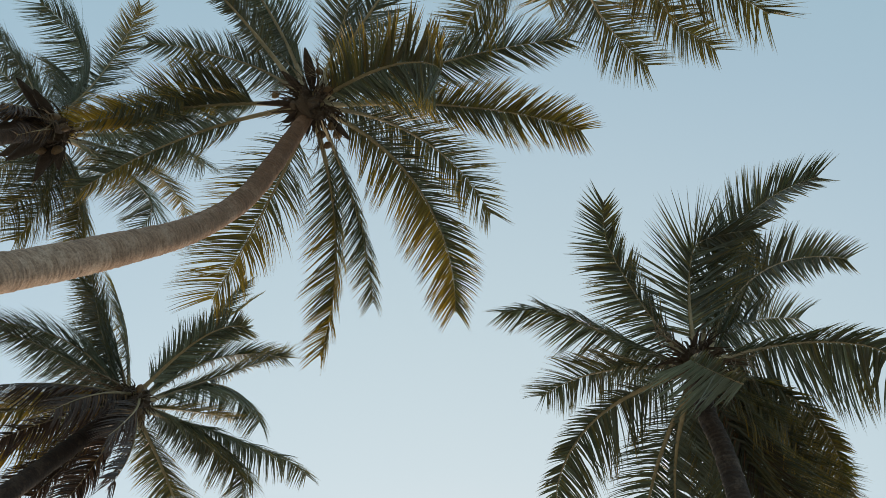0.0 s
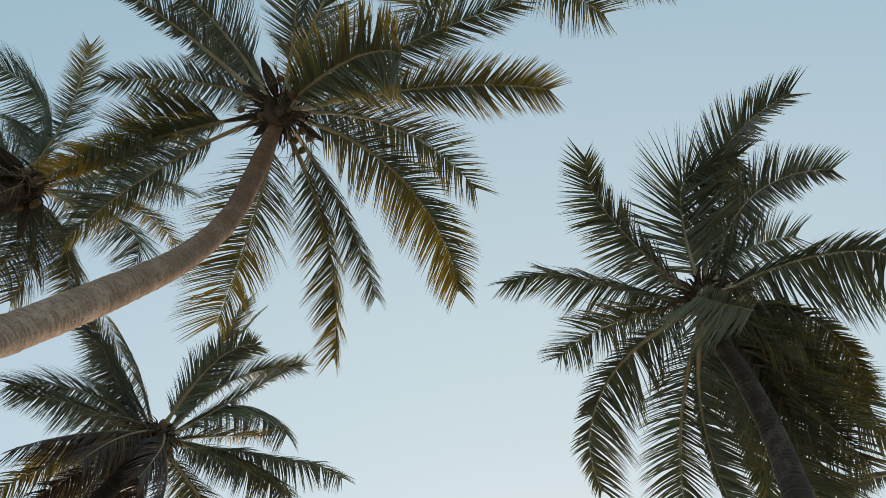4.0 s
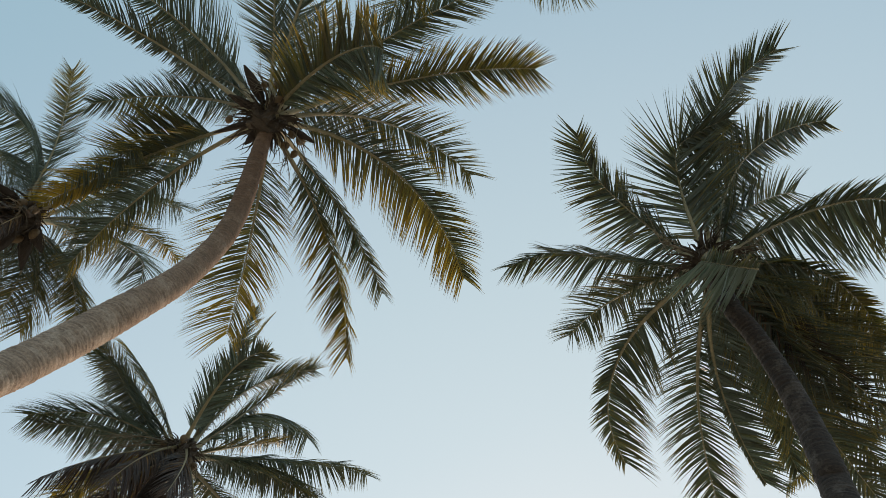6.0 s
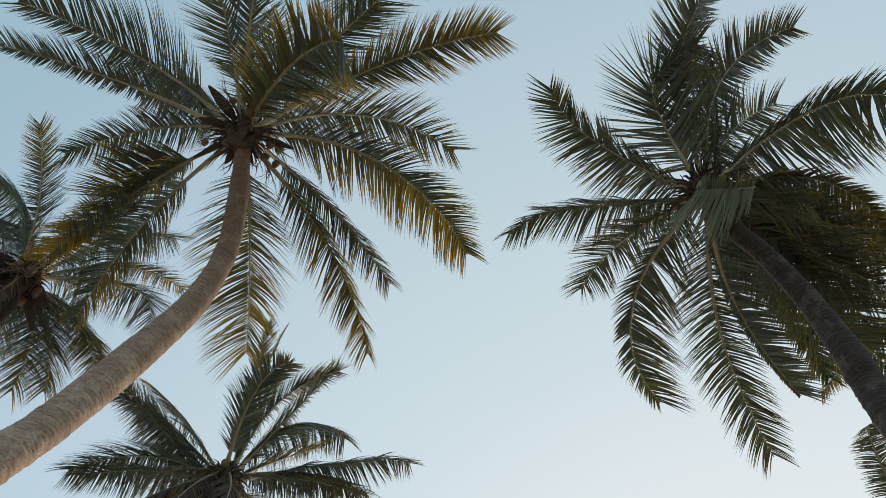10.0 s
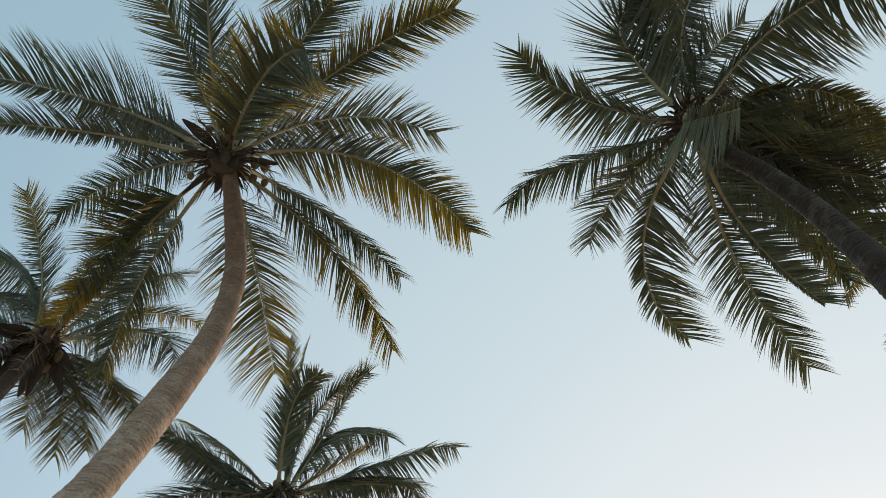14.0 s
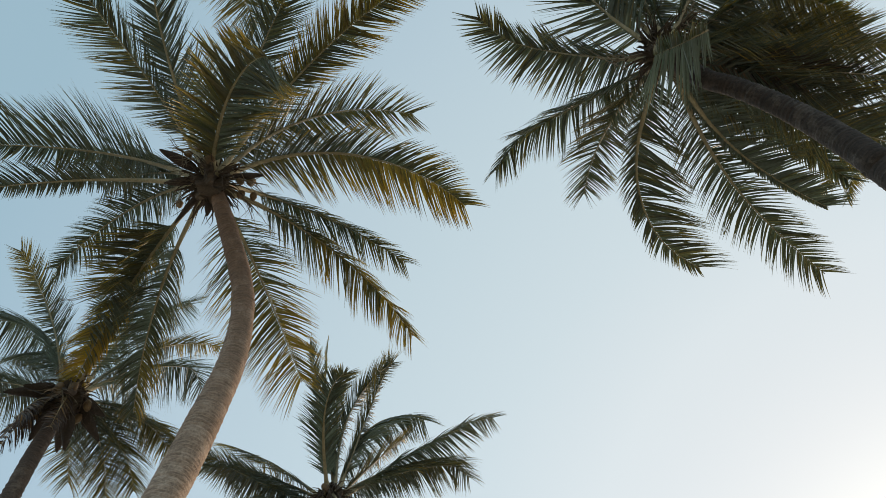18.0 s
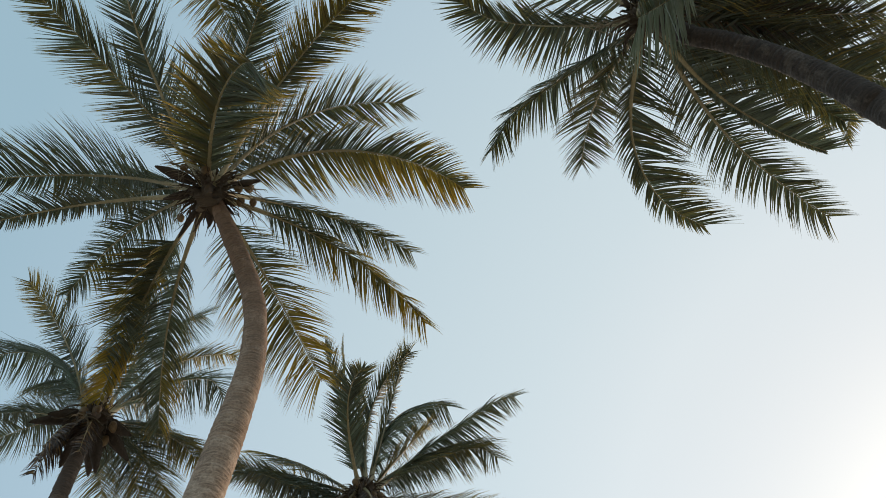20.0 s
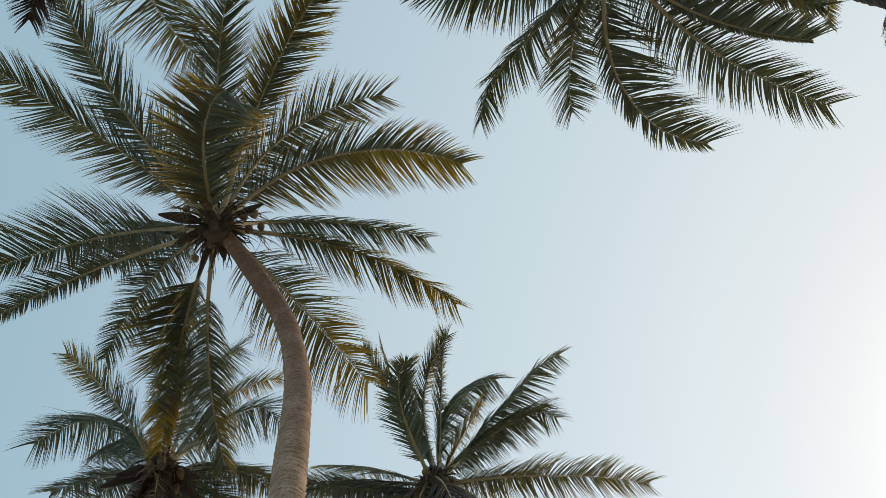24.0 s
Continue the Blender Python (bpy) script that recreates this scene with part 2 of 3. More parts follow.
def frond(palm, az, el, length, droop, sweep, bend, age_light=(0.05, 0.2), hang=0.8, wide=0.85, twist=0.0, fold=-10.0, gaps=0.05,
          single=False, lean=0.0, start=0.16, tips=0.08, shift=(0, 0, 0), brush=0.58, broad=1.0, sides=(1.0, 1.0), roll=None, mottle=1.0,
          flop=(0.7, 0, 0), splay=61):
    """One leaf: a petiole and rachis bent by its weight, with two rows of folded leaflets.
    az, el: heading of its foot; droop, sweep: degrees by which it bows down and aside; bend: how late it does so; age: pigment at foot and tip;
    hang: how far leaflets sag; wide: longest leaflet in metres; twist: roll of the blade; lean: extra age on one side;
    tips: how far blade ends have yellowed; shift: where the foot sits off the crown's middle; brush: length of the end leaflets against the longest;
    broad: width of the blades; sides: length of either row, none if torn away; roll: how far the blade leans over on its stalk;
    mottle: how patchy its yellowing is; flop: where the end part kinks over, and by how many degrees down and aside;
    splay: the angle between the blades and the rachis."""
    # pigment values below nothing paint sky light and haze into the blades
    rng = np.random.default_rng(abs(int(az * 131 + el * 17 + length * 1000)) + 7)
    n = 36
    s = (np.arange(n) + 0.5) / n
    kinked = np.clip((s - flop[0]) / 0.16, 0, 1)
    kinked = kinked * kinked * (3 - 2 * kinked)
    e = np.radians(el - droop * s ** bend - flop[1] * kinked)
    a = np.radians(az + sweep * s ** bend + flop[2] * kinked)
    step = np.stack([np.sin(a) * np.cos(e), np.cos(a) * np.cos(e), np.sin(e)], 1)
    wob = np.cumsum(rng.normal(0, 0.006, (n, 3)), axis=0)
    step = unit(step + wob * s[:, None])
    path = np.vstack([np.zeros(3), np.cumsum(step * length / n, axis=0)])
    out_dir = np.array([math.sin(math.radians(az)), math.cos(math.radians(az)), 0.0])
    foot = out_dir * 0.10 + UP * rng.uniform(-0.12, 0.05)
    path = path + foot * (1 - np.linspace(0, 1, n + 1)[:, None]) + np.array(shift, float)
    t = np.linspace(0, 1, n + 1)
    radii = 0.006 + 0.040 * (1 - t) ** 1.7 + (0.0 if any(shift) else 0.03) * np.clip(1 - t / 0.10, 0, 1) ** 1.5
    radii = radii * min(1.0, 0.3 + length / 5)
    if any(shift):
        radii = radii * 0.5
    v, f = tube(path[:n], radii[:n], 7, 0.72)
    stem = mesh_part("frond", v, f, RACHIS, palm)
    tan = unit(np.gradient(path, axis=0))
    # leaflets
    pairs = int(43 * length)
    verts, faces, ages = [], [], []
    groups = []
    m = len(BLADE)
    phase = rng.uniform(0, 6)
    tuft = {sd: np.repeat(rng.normal(0, 3.2, pairs), rng.integers(2, 7, pairs)) for sd in (-1, 1)}
    tuft_lift = {sd: np.repeat(rng.normal(0, 5.0, pairs), rng.integers(2, 7, pairs)) for sd in (-1, 1)}
    lean_over = rng.normal(0, 17)
    roll = lean_over if roll is None else roll
    blush = 0.035 + (0.5 * max(0.0, min(0.5, max(age_light) - 0.22)) if max(age_light) < 0.9 else 0.0)
    blush *= mottle
    for i in range(pairs):
        u = start + (0.965 - start) * (i + rng.uniform(-0.12, 0.12)) / pairs
        x = u * n
        k = min(int(x), n - 1)
        base = path[k] + (path[k + 1] - path[k]) * (x - k)
        T = unit(tan[k] + (tan[k + 1] - tan[k]) * (x - k))
        S0 = np.cross(T, UP)
        if np.linalg.norm(S0) < 0.15:
            S0 = np.cross(T, -out_dir)
        S0 = unit(S0)
        S0 = rotate(S0, T, math.radians(twist * (0.4 + 0.6 * u) + roll * (0.35 + 0.65 * u)))
        N = np.cross(S0, T)
        w = min(1.0, max(0.0, (u - start) / (0.965 - start)))
        sway = 5.0 * math.sin(5 * u + phase) + 3.5 * math.sin(19 * u + 2 * phase) + 2.5 * math.sin(47 * u + 3 * phase)
        size = 1.03 * wide * (0.55 + 0.45 * math.sin(min(1, w / 0.3) * math.pi / 2)) * (1 - (1 - brush) * max(0, (w - 0.5) / 0.5) ** 1.6)
        for sd in (-1, 1):
            row = sides[0] if sd < 0 else sides[1]
            if row <= 0 or rng.random() < gaps:
                continue
            ang = math.radians(splay - 11 * w - 16 * max(0, (w - 0.85) / 0.15) ** 1.5 + sd * sway * 0.8 + tuft[sd][i] + rng.normal(0, 2.2))
            lift = math.radians(fold + 8 * math.sin(7 * u - phase) + tuft_lift[sd][i] + rng.normal(0, 4.5))
            d0 = T * math.cos(ang) + (S0 * sd * math.cos(lift) + N * math.sin(lift)) * math.sin(ang)
            ll = size * row * rng.uniform(0.90, 1.06) * (1 + 0.07 * math.sin(23 * u + phase + sd))
            sag = hang * rng.uniform(0.85, 1.15) * (1 - 0.5 * w)
            width = 0.0106 * broad * (0.45 + 0.55 * min(1.0, size / wide)) * rng.uniform(0.85, 1.15)
            kink = rng.uniform(0.55, 0.9) if rng.random() < 0.07 else 9
            p = base.copy()
            st = len(verts)
            one = age_light[0] + (age_light[1] - age_light[0]) * w + rng.normal(0, 0.065) + lean * sd + blush * math.sin(11 * u + 2 * phase + sd) * math.sin(23 * u + phase)
            ag_tip = max(0.0, rng.normal(tips + 0.2 * max(0.0, one), 0.06 + 0.6 * tips))
            drift = rng.normal(0, 0.05, 3)
            turn = rng.normal(0, 0.42)
            ct, sn = math.cos(turn), math.sin(turn)
            for j, q in enumerate(BLADE):
                d = unit(d0 + drift * q + T * 0.24 * q - UP * (sag * q ** 1.15 + (1.2 if q > kink else 0)))
                wv = unit(T - d * np.dot(T, d))
                nn = np.cross(d, wv)
                if nn[2] < 0:
                    nn = -nn
                wv, nn = wv * ct + nn * sn, nn * ct - wv * sn
                prof = width * (0.30 if j == 0 else min(1.0, 1.22 * (1 - q ** 1.5)))
                fa = one + ag_tip * q ** 2
                if j == m - 1:
                    verts.append(p)
                    ages.append(fa + 0.12)
                else:
                    verts += [p - wv * prof - nn * prof * 0.35, p, p + wv * prof - nn * prof * 0.35]
                    ages += [fa, fa, fa]
                if j < m - 1:
                    p = p + d * ll * (BLADE[j + 1] - q)
            fs = []
            for j in range(m - 2):
                b = st + 3 * j
                fs += [(b, b + 3, b + 4, b + 1), (b + 1, b + 4, b + 5, b + 2)]
            b = st + 3 * (m - 2)
            fs += [(b, b + 3, b + 1), (b + 1, b + 3, b + 2)]
            faces += fs
            groups.append((st, len(verts), fs))
    if single:
        for g0, g1, fs in groups:
            mesh_part("leaflet", verts[g0:g1], [tuple(q - g0 for q in fc) for fc in fs], LEAF, stem, smooth=False, age_light=ages[g0:g1])
    else:
        tagged(mesh_part("foliage", verts, faces, LEAF, stem, smooth=False, age_light=ages), kind="stuff")
    return stem


def trunk(palm, points, foot_r, top_r, material, seed):
    """Ringed stem through the given points, from crown to ground, relative to the palm's foot."""
    rng = np.random.default_rng(seed)
    length = sum(math.dist(points[i], points[i + 1]) for i in range(len(points) - 1))
    n = int(length / 0.012)
    path = spline(points[::-1], n)
    t = np.linspace(0, 1, n)
    r = top_r + (foot_r - top_r) * (1 - t) ** 0.6 + 0.10 * np.clip(1 - t / 0.07, 0, 1) ** 2
    # ring scars: low steps of uneven spacing, deeper towards the young top
    pos = np.cumsum(rng.uniform(0.026, 0.05, 700))
    d = np.linspace(0, length, n)
    k = np.searchsorted(pos, d)
    lo = np.r_[0, pos][k]
    hi = pos[np.minimum(k, 699)]
    w = (d - lo) / (hi - lo)
    ring = 0.009 * (1 - w) ** 2 + 0.004 * np.sin(d * 2.1) + rng.normal(0, 0.0012, n)
    r = r + ring * (0.8 + 0.5 * t)
    sides = 28
    jit = 1 + rng.normal(0, 0.010, (n, sides))
    ph = rng.uniform(0, 6, 3)
    ang = np.linspace(0, 2 * math.pi, sides, endpoint=False)
    jit = jit + 0.025 * np.sin(2 * ang[None, :] + ph[0] + d[:, None] * 0.8) + 0.015 * np.sin(3 * ang[None, :] + ph[1] - d[:, None] * 1.3)
    v, f = tube(path, r, sides, 1.0, True, jit)
    # how far down from the top the crown's painted shade reaches
    crown_shade = np.repeat(np.clip((t - 0.55) / 0.33, 0, 1), sides)
    return mesh_part("trunk", v, f, material, palm, smooth=True, age_light=crown_shade)


def crown_heart(palm, size, seed):
    """Sheathing leaf bases and torn fibre matting round the growing point."""
    rng = np.random.default_rng(seed)
    rows, sides = 18, 26
    verts, faces = [], []
    for i in range(rows):
        q = i / (rows - 1)
        rad = size * (0.55 + 0.75 * math.sin(math.pi * (0.12 + 0.80 * q))) * (1 - 0.5 * q ** 4)
        for k in range(sides):
            a = 2 * math.pi * k / sides
            rr = rad * (0.72 + 0.25 * math.sin(5 * a + 4 * q) + rng.normal(0, 0.07))
            verts.append((math.cos(a) * rr, math.sin(a) * rr, size * (-1.9 + 3.4 * q) + rng.normal(0, 0.02)))
    for i in range(rows - 1):
        for k in range(sides):
            k2 = (k + 1) % sides
            faces.append((i * sides + k, i * sides + k2, (i + 1) * sides + k2, (i + 1) * sides + k))
    faces.append(tuple(range(sides))[::-1])
    faces.append(tuple((rows - 1) * sides + k for k in range(sides)))
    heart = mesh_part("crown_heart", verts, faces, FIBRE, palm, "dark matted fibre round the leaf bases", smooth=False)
    # fibre strips hanging off it
    fv, ff = [], []
    for _ in range(150):
        a = rng.uniform(0, 2 * math.pi)
        st = np.array([math.cos(a), math.sin(a), 0]) * size * rng.uniform(0.6, 1.0) + UP * size * rng.uniform(-1.2, 0.9)
        d = np.array([math.cos(a), math.sin(a), rng.uniform(-0.6, 0.7)])
        pts = [st]
        for j in range(6):
            d = unit(d + np.array([rng.normal(0, 0.2), rng.normal(0, 0.2), -0.35]))
            pts.append(pts[-1] + d * rng.uniform(0.03, 0.12))
        v, f = tube(pts, np.linspace(rng.uniform(0.006, 0.02), 0.002, 7), 4, 0.4)
        off = len(fv)
        fv += v
        ff += [tuple(x + off for x in fc) for fc in f]
    tagged(mesh_part("fibre_matting", fv, ff, FIBRE, palm, smooth=False), kind="stuff")
    return heart


def coconut(palm, at, size, seed):
    """Three-sided husk with a pointed end and a small cap at its stalk."""
    rng = np.random.default_rng(seed)
    ax = unit(np.array([rng.normal(0, 0.4), rng.normal(0, 0.4), -1.0]))
    s0 = unit(np.cross(ax, [0.3, 1, 0.1]))
    s1 = np.cross(ax, s0)
    verts, faces, sides, rows = [], [], 14, 10
    for i in range(rows):
        q = i / (rows - 1)
        r = size * math.sin(math.pi * (0.06 + 0.90 * q)) ** 0.7 * (1 - 0.15 * q)
        for k in range(sides):
            a = 2 * math.pi * k / sides
            rr = r * (1 + 0.07 * math.cos(3 * a))
            verts.append(np.asarray(at) + ax * size * 1.28 * (2 * q - 1) + (s0 * math.cos(a) + s1 * math.sin(a)) * rr)
    for i in range(rows - 1):
        for k in range(sides):
            k2 = (k + 1) % sides
            faces.append((i * sides + k, i * sides + k2, (i + 1) * sides + k2, (i + 1) * sides + k))
    faces.append(tuple(range(sides))[::-1])
    faces.append(tuple((rows - 1) * sides + k for k in range(sides)))
    return mesh_part("coconut", verts, faces, NUT, palm, "ripening tan coconut under the crown")


def spathe(palm, az, el, start, length, width, seed):
    """Dry boat-shaped flower sheath with a pointed end."""
    rng = np.random.default_rng(seed)
    a, e = math.radians(az), math.radians(el)
    d = np.array([math.sin(a) * math.cos(e), math.cos(a) * math.cos(e), math.sin(e)])
    sd = unit(np.cross(d, UP))
    nn = np.cross(sd, d)
    verts, faces, rows, cols = [], [], 14, 8
    for i in range(rows):
        q = i / (rows - 1)
        w = width * math.sin(math.pi * min(1, 0.10 + 0.90 * q ** 0.8)) ** 0.8 + 0.006
        c = d * (start + length * q) + nn * 0.10 * length * q * q * -1
        for k in range(cols):
            b = math.pi * k / (cols - 1)
            verts.append(c + sd * math.cos(b) * w + nn * (-math.sin(b) * w * 0.75 + rng.normal(0, 0.004)))
    inner = len(verts)
    for i in range(rows):
        for k in range(cols):
            verts.append(np.asarray(verts[i * cols + k]) + nn * 0.012)
    for o in (0, inner):
        for i in range(rows - 1):
            for k in range(cols - 1):
                b = o + i * cols + k
                faces.append((b, b + 1, b + cols + 1, b + cols) if o == 0 else (b, b + cols, b + cols + 1, b + 1))
    return mesh_part("dry_spathe", verts, faces, SPATHE, palm, "dark dried flower sheath")


def flower_stalk(palm, az, el, length, seed, fan=14):
    """Bare fruit stalk with a fan of dry strands."""
    rng = np.random.default_rng(seed)
    a, e = math.radians(az), math.radians(el)
    d = np.array([math.sin(a) * math.cos(e), math.cos(a) * math.cos(e), math.sin(e)])
    pts = [d * 0.12]
    for j in range(8):
        d = unit(d - UP * 0.10)
        pts.append(pts[-1] + d * length / 8)
    v, f = tube(pts, np.linspace(0.022, 0.008, 9), 6)
    for q in range(fan):
        st = pts[4 + q % 5]
        dd = unit(d + rng.normal(0, 0.55, 3))
        pp = [st]
        for j in range(7):
            dd = unit(dd + rng.normal(0, 0.16, 3) - UP * 0.16)
            pp.append(pp[-1] + dd * length * 0.10)
        v2, f2 = tube(pp, np.linspace(0.006, 0.002, 8), 4)
        off = len(v)
        v += v2
        f += [tuple(x + off for x in fc) for fc in f2]
    return mesh_part("flower_stalk", v, f, STRAND, palm, "dry branching flower stalk")


def palm_tree(crown, foot_points, foot_r, top_r, bark, seed, heart, label):
    """An Empty at the crown's middle carries all parts; the trunk runs down to the ground from it."""
    base = foot_points[-1]
    palm = new("palm_tree")
    palm.empty_display_size = 0.4
    palm.location = crown
    tagged(palm, label, "palm tree", "coconut palms")
    pts = [tuple(np.asarray(p) - np.asarray(crown)) for p in [crown, *foot_points]]
    pts[-1] = (pts[-1][0], pts[-1][1], pts[-1][2] - 0.12)
    trunk(palm, pts, foot_r, top_r, bark, seed)
    crown_heart(palm, heart, seed + 1)
    return palm


# ---------------------------------------------------------------- ground


def ground_sheet():
    rng = np.random.default_rng(5)
    rings = [0, 1.5, 3, 5, 8, 12, 18, 30, 60, 150, 500, 2500]
    sides = 48
    verts, faces = [(0, 0, 0.0)], []
    for i, r in enumerate(rings[1:]):
        for k in range(sides):
            a = 2 * math.pi * k / sides
            verts.append((math.cos(a) * r, math.sin(a) * r, rng.uniform(-0.05, 0.03) if r < 100 else -0.05))
    for k in range(sides):
        faces.append((0, 1 + k, 1 + (k + 1) % sides))
    for i in range(len(rings) - 2):
        for k in range(sides):
            a, b = 1 + i * sides + k, 1 + i * sides + (k + 1) % sides
            faces.append((a, a + sides, b + sides, b))
    ob = mesh_part("ground", verts, faces, SAND, None)
    return tagged(ob, "unseen pale sandy soil, bounces light up under the palms", "ground", kind="structure")


# never in view; pale so that it throws light up onto the fronds
ground_sheet()


# main palm
main_palm = palm_tree((-2.77, 3.18, 10.67), [(-2.55, 3.55, 9.75), (-2.36, 3.88, 8.75), (-2.36, 4.0, 7.75), (-2.52, 3.99, 6.7), (-2.69, 3.93, 5.7), (-2.83, 3.82, 4.9), (-3.15, 3.6, 2.5), (-3.35, 3.45, 0)], 0.19, 0.076, BARK_PALE, 65, 0.21,
    "tall coconut palm with a pale curved trunk and yellowing fronds")
frond(main_palm, 82.5, 51.1, 4.21, 86.4, -41.3, 1.09, age_light=(0.03, 0.23), lean=-0.12, hang=1.0, fold=-8, gaps=0.01, wide=0.86, start=0.13, tips=0.50, brush=0.58, broad=1.2, twist=-10, roll=0, sides=(1.0, 0.85))
frond(main_palm, 97.8, 68.0, 3.84, 74.1, -34.9, 1.21, age_light=(0.05, 0.17), hang=0.6, wide=0.78, start=0.12, roll=8, tips=0.23)
frond(main_palm, 119.7, 55.3, 4.27, 75.6, -10.0, 1.42, age_light=(0.07, 0.23), hang=0.6, gaps=0.04, wide=0.66, start=0.4, tips=0.48, lean=0.06, roll=-5, brush=0.62)
frond(main_palm, 154.8, 5.1, 2.72, 82.1, -47.9, 1.34, age_light=(0.05, 0.05), hang=1.6, fold=-12, wide=0.96, start=0.08, tips=0.38, roll=0, brush=0.6, broad=1.5, single=True, gaps=0.02, lean=0.08)
frond(main_palm, 144.0, 62.7, 4.47, 60.6, -15.3, 1.55, age_light=(-0.04, 0.08), hang=0.6, wide=0.72, start=0.2, tips=0.10, splay=52)
frond(main_palm, -164.3, 46.9, 4.33, 30.3, -28.3, 1.26, age_light=(-0.06, 0.06), hang=0.6, wide=0.75, start=0.2, sides=(1.0, 0.8), roll=0, splay=52, tips=0.10)
frond(main_palm, -142.6, 58.8, 4.58, 64.9, -21.7, 1.37, age_light=(0.00, 0.10), hang=0.6, wide=0.75, start=0.2, tips=0.10, roll=0, lean=0.04, splay=52)
frond(main_palm, -99.6, 46.1, 4.40, 77.9, -12.6, 1.59, age_light=(-0.04, 0.04), hang=0.25, fold=18, wide=0.95, start=0.24, roll=0, sides=(1.1, 0.6), tips=0.10)
frond(main_palm, -95.9, 27.8, 4.39, 30.2, 2.8, 1.46, age_light=(-0.02, 0.04), hang=0.4, fold=5, wide=0.62, start=0.24, roll=0, sides=(0.8, 0.45), tips=0.10)
frond(main_palm, -71.8, 49.8, 4.44, 60.5, 12.8, 1.32, age_light=(-0.06, 0.02), hang=0.8, wide=0.62, start=0.2, roll=10, sides=(0.8, 1.0), tips=0.10)
frond(main_palm, -53.7, 24.5, 4.64, 63.2, 8.1, 1.53, age_light=(-0.06, 0.46), hang=3.0, wide=0.66, start=0.24, tips=0.33, roll=0, sides=(1.05, 0.7))
frond(main_palm, -46.4, 15.9, 4.43, 37.6, 23.3, 1.35, age_light=(-0.15, 0.07), hang=3.0, lean=0.12, wide=0.66, start=0.28, tips=0.33, roll=0)
frond(main_palm, -5.0, 29.9, 3.91, 71.2, 12.3, 1.25, age_light=(0.04, 0.36), hang=0.9, wide=0.95, start=0.18, tips=0.28, roll=0, splay=68, sides=(1.2, 0.9))
frond(main_palm, 35.6, 23.6, 4.02, 63.5, -12.4, 1.43, age_light=(0.00, 0.42), hang=2.0, fold=-45, wide=0.74, start=0.2, tips=0.28, roll=0)
frond(main_palm, 33.9, 42.2, 3.95, 51.7, 7.2, 1.48, age_light=(0.03, 0.13), hang=1.8, fold=-40, wide=0.62, start=0.2, tips=0.20, roll=0)
frond(main_palm, -86.4, 54.5, 2.75, 45.8, 9.7, 1.58, age_light=(-0.08, 0.02), hang=0.7, wide=0.60, start=0.2, tips=0.10)
frond(main_palm, -78.7, 62.2, 4.37, 47.3, -24.7, 1.56, age_light=(-0.07, 0.04), hang=0.7, wide=0.7, start=0.2, splay=52, tips=0.10)
frond(main_palm, -52.4, 39.2, 3.00, 58.7, 0.8, 1.54, age_light=(0.07, 0.13), hang=0.35, wide=0.92, start=0.5, splay=78, sides=(1.0, 0.15), roll=0, broad=1.4, brush=0.9, gaps=0.0, tips=0.14)
frond(main_palm, -169.4, 72.8, 2.51, 34.6, -8.5, 1.58, age_light=(0.05, 0.17), hang=0.9, wide=0.8, start=0.12, tips=0.23)
frond(main_palm, 108.2, 80.9, 2.67, 42.3, 11.6, 1.54, age_light=(-0.01, 0.13), hang=0.9, wide=0.85, start=0.12, tips=0.20)

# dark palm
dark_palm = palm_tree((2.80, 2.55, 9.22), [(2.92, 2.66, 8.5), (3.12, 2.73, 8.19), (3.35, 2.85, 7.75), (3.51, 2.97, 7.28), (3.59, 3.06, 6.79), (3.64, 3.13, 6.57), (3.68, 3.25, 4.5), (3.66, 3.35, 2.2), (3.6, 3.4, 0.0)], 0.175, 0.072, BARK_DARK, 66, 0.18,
    "dark green coconut palm with a grey leaning trunk against the light")
frond(dark_palm, 116.4, 74.8, 2.92, 51.0, -11.2, 1.64, mottle=0.25, age_light=(0.0, 0.06), hang=0.9, wide=0.7, start=0.1, broad=1.12)
frond(dark_palm, -69.1, 68.4, 3.44, 23.8, -58.4, 1.68, mottle=0.25, age_light=(0.0, 0.08), hang=1.0, wide=0.7, start=0.1, gaps=0.03, roll=0, fold=-20, sides=(0.7, 1.0), broad=1.6, flop=(0.72, 14, -23))
frond(dark_palm, -34.0, 59.2, 3.63, 43.7, -40.5, 1.43, mottle=0.25, age_light=(-0.03, 0.06), hang=2.2, fold=-40, wide=0.64, start=0.08, broad=1.3, roll=0, flop=(0.70, 6, 30))
frond(dark_palm, -22.5, 45.1, 3.09, 28.6, 14.0, 1.64, mottle=0.25, age_light=(0.06, 0.12), hang=0.7, wide=0.62, start=0.1, roll=0, broad=1.12)
frond(dark_palm, -14.0, 23.5, 3.54, 57.5, 63.7, 1.87, mottle=0.25, age_light=(0.0, 0.09), hang=0.7, fold=-5, wide=0.72, start=0.08, broad=1.25, single=True, roll=0, sides=(0.5, 1.2), brush=0.55, flop=(0.72, -2, 10))
frond(dark_palm, 22.6, 21.8, 4.25, 78.1, 21.8, 2.01, mottle=0.25, age_light=(0.0, 0.07), hang=0.5, fold=2, wide=0.66, start=0.08, roll=0, broad=1.12)
frond(dark_palm, 26.1, 21.0, 3.39, 54.7, 30.6, 1.39, mottle=0.25, age_light=(-0.12, -0.02), hang=0.35, fold=0, wide=0.64, start=0.05, gaps=0.0, broad=1.60, roll=0, sides=(0.2, 1.0), brush=0.6)
frond(dark_palm, -173.6, 77.7, 4.42, 72.7, -48.1, 1.86, mottle=0.25, age_light=(0.0, 0.05), hang=0.4, fold=8, wide=0.7, start=0.15, broad=1.6)
